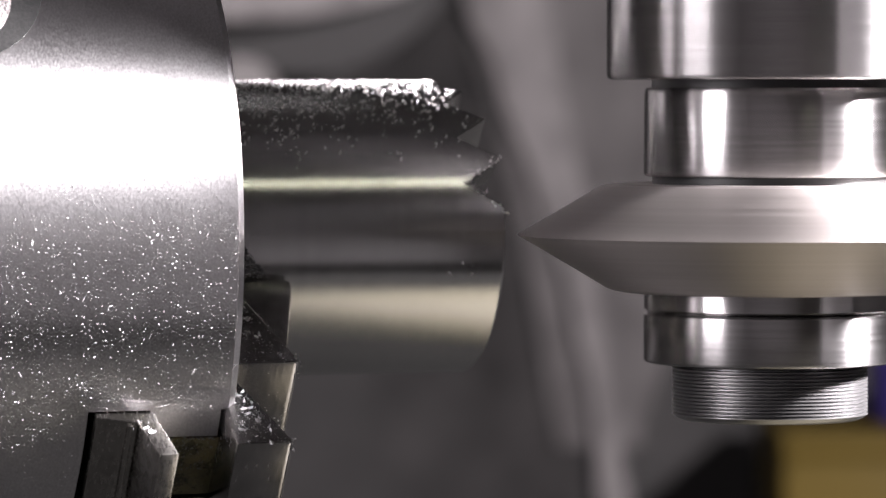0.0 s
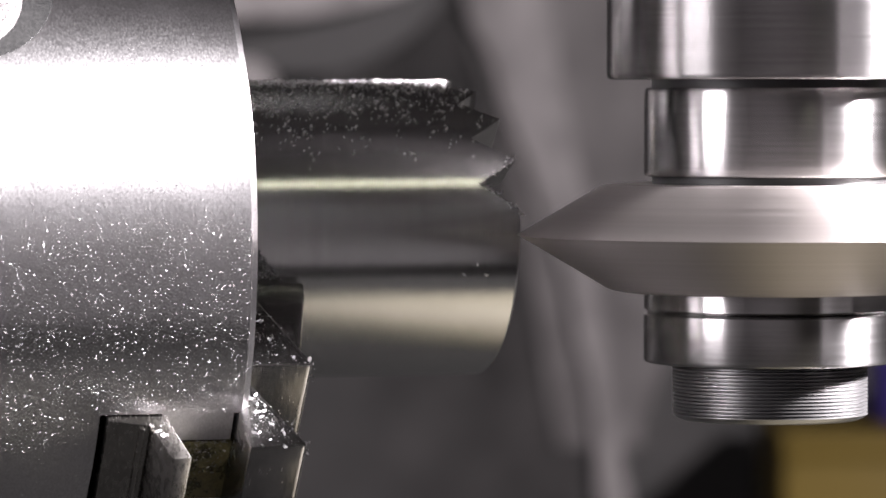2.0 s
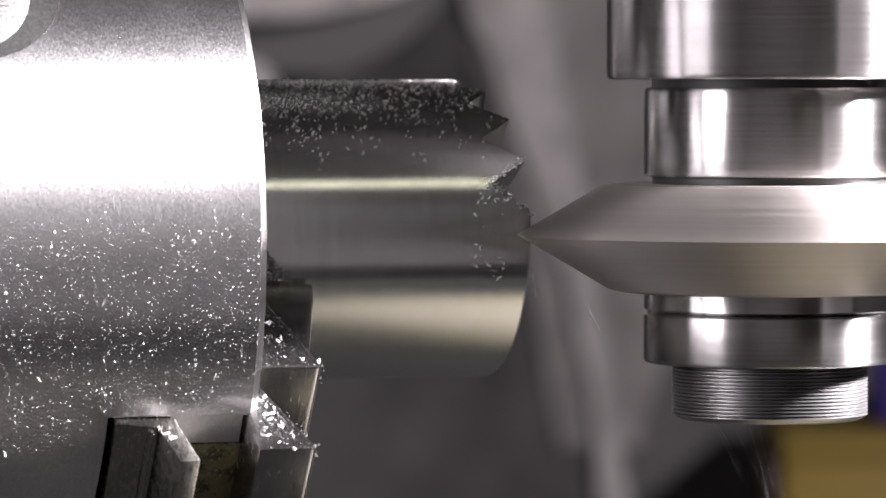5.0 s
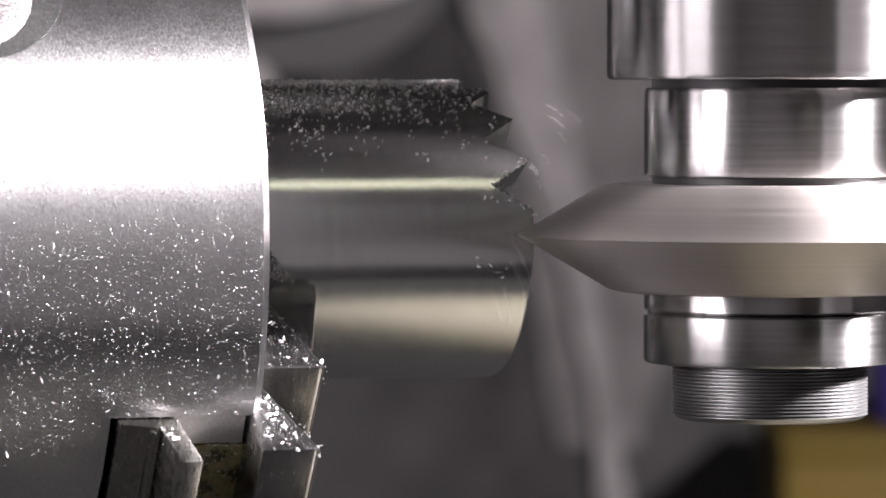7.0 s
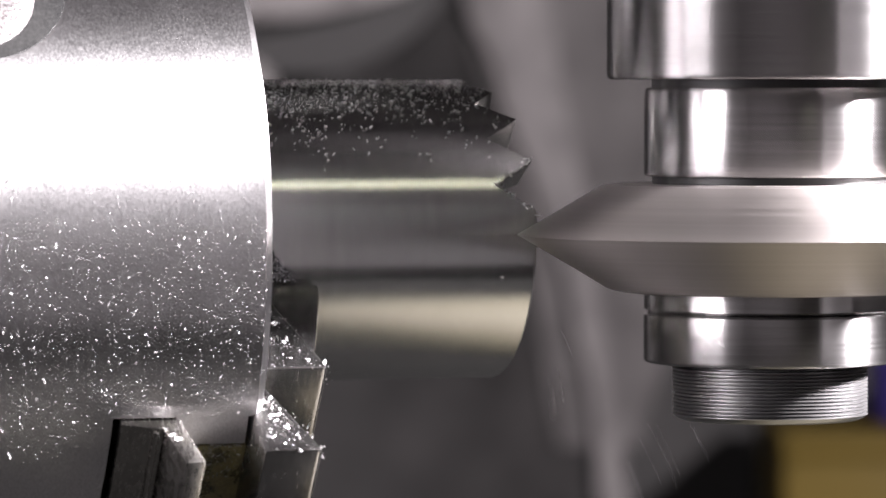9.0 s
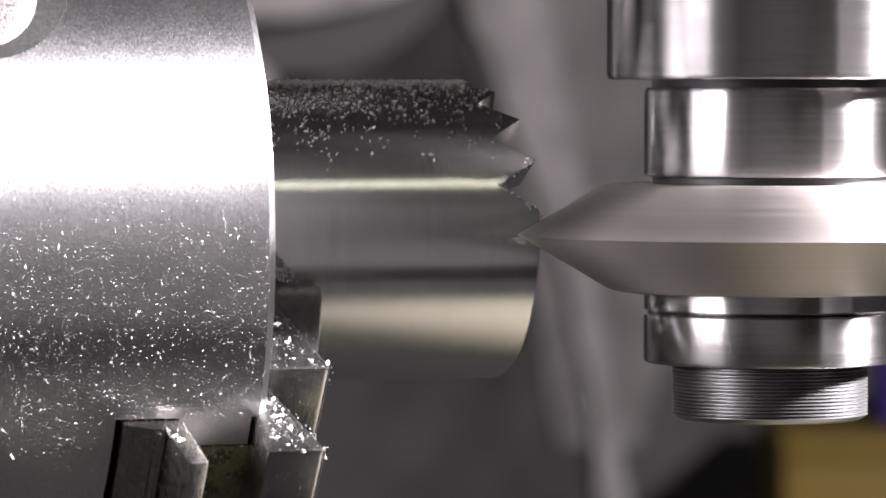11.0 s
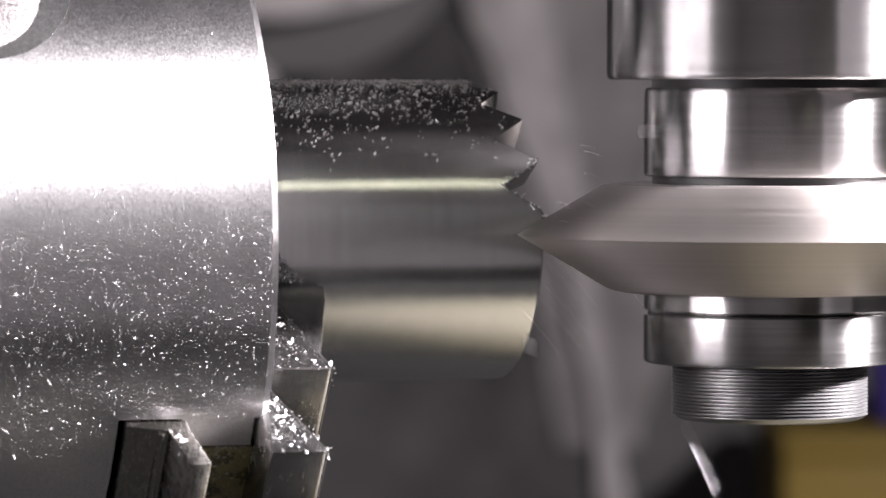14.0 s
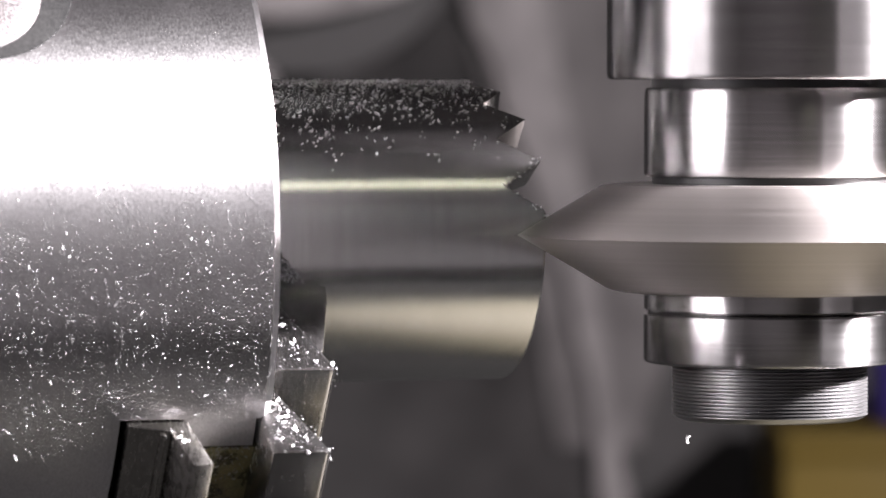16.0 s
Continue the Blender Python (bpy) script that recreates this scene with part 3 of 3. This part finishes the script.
    # slivers that stick out over the right-hand edges of the steps
    for _ in range(80):
        r = rng.choice((rng.uniform(38.5, 40.7), rng.uniform(52, 56.9), rng.uniform(40.7, 56.9)))
        h = 6.9 + (r - 28) * 0.32 if r < 40.7 else 1.7 + (r - 44.3) * 0.37
        size = rng.uniform(0.15, 0.6) * MM
        bits.append((place(r, h, rng.uniform(5, 8.3)), lie((rng.uniform(0.2, 1), -rng.random(), rng.uniform(0, 1))), size, size * rng.uniform(0.2, 0.5), rng.uniform(-2, 3)))
    ob = new("swarf", chip_mesh(bits))
    made.append(tagged(ob, "curled metal chips lying on the jaw ledges", "metal chips", kind="stuff"))
    ob = new("swarf", chip_mesh(heap))
    made.append(tagged(ob, "heap of chips coloured shadow-dark between tube and jaw", "metal chips", kind="stuff"))
    for ob, material in zip(made, (CHIP_STEEL, DULL_SWARF, CHIP_STEEL, DARK_SWARF)):
        ob.data.materials.append(material)
    return made


def build_flying_chips():
    chips = []
    for number in range(290):
        bits = []
        for _ in range(1 if number % 2 else 8):
            size = (rng.uniform(0.7, 2.2) if number % 2 else rng.uniform(0.35, 0.9)) * MM
            near = Vector((0, 0, 0)) if number % 2 else Vector((rng.uniform(-4, 1), rng.uniform(-1.5, 1), rng.uniform(-6, 6))) * MM
            bits.append((near, lie((rng.gauss(0, 1), rng.gauss(0, 1), 1)), size, size * rng.uniform(0.2, 0.36), rng.uniform(0.3, 2)))
        mesh = chip_mesh(bits)
        mesh.materials.append(THROWN_STEEL)
        if number % 2:
            chips.append(tagged(new("metal_chip", mesh), "bright curled metal chip thrown off the cutter", "metal chip", "chips thrown off the cutter"))
        else:
            chips.append(tagged(new("chip_spray", mesh), "loose spray of tiny metal chips thrown off the cutter", "metal chips", kind="stuff"))
    return chips


build_table()
build_background()
ARBOR, CUTTER = build_spindle()
CHUCK = build_chuck()
TUBE = build_tube()
SWARF = build_swarf()
CHIPS = build_flying_chips()

# seconds and share of the whole feed
FEED = ((0, 0), (0.5, 0.07), (1, 0.184), (1.5, 0.281), (2, 0.377), (2.5, 0.439), (3, 0.491), (3.5, 0.526), (4, 0.561), (5, 0.625), (6.5, 0.69), (7.5, 0.723), (8.5, 0.763), (9.0, 0.785), (10.2, 0.835), (11.5, 0.882), (13, 0.921), (14.5, 0.96), (16, 1.0))


def fed(t):
    for (a, p), (b, q) in zip(FEED, FEED[1:]):
        if t <= b:
            return p + (q - p) * (t - a) / (b - a)
    return 1.0


def axis_y(share):
    return (26.7 - 17.0 * share + 20.7) * MM


def motions():
    rows = [(t, pose(FACE, axis_y(s), 0)) for t, s in FEED]
    for ob in (CHUCK, TUBE, *SWARF):
        walk(ob, rows)
    turns = [(k * 0.04, pose(0.00004, 0, 0, 0, 0, -62.0 * k)) for k in range(401)]
    for ob in (ARBOR, CUTTER):
        walk(ob, turns)
    # each chip rides in the wall of the tube until the cutter throws it, and then lies on the table
    for ob in CHIPS:
        start = 2.2 + 13.5 * rng.random() ** 0.8
        spot = Vector((-0.0325, 0, rng.uniform(-0.001, 0.001)))
        spin = Euler((rng.uniform(-0.3, 0.3), rng.uniform(-0.3, 0.3), rng.uniform(-0.3, 0.3)))
        rows = []
        for t in (0.0, 1.0, 2.0, start * 0.5 + 1.0, start):
            if not rows or t > rows[-1][0] + 0.02:
                rows.append((t, Matrix.Translation(spot + Vector((0, axis_y(fed(t)) - 0.0172, 0))) @ spin.to_matrix().to_4x4()))
        v = Vector((rng.uniform(-0.03, 0.16), rng.uniform(-0.3, -0.05), rng.uniform(-0.2, 0.36)))
        p = spot + Vector((0, axis_y(fed(start)) - 0.0215, 0))
        t, turn = 0.0, 0.0
        while t < 1.0:
            t += 0.04
            turn += rng.uniform(0.1, 0.5)
            q = p + v * t + Vector((0, 0, -1.6 * t * t))
            if q.z < TABLE_Z + 0.001:
                q.z = TABLE_Z + 0.0004
                t = 9
            if start + min(t, 1) < 15.95 or not rows:
                rows.append((rows[-1][0] + 0.04, Matrix.Translation(q) @ Euler((spin.x + turn, spin.y, spin.z + turn)).to_matrix().to_4x4()))
        if rows[-1][0] < 15.96:
            rows.append((16.0, rows[-1][1]))
        walk(ob, rows)


motions()
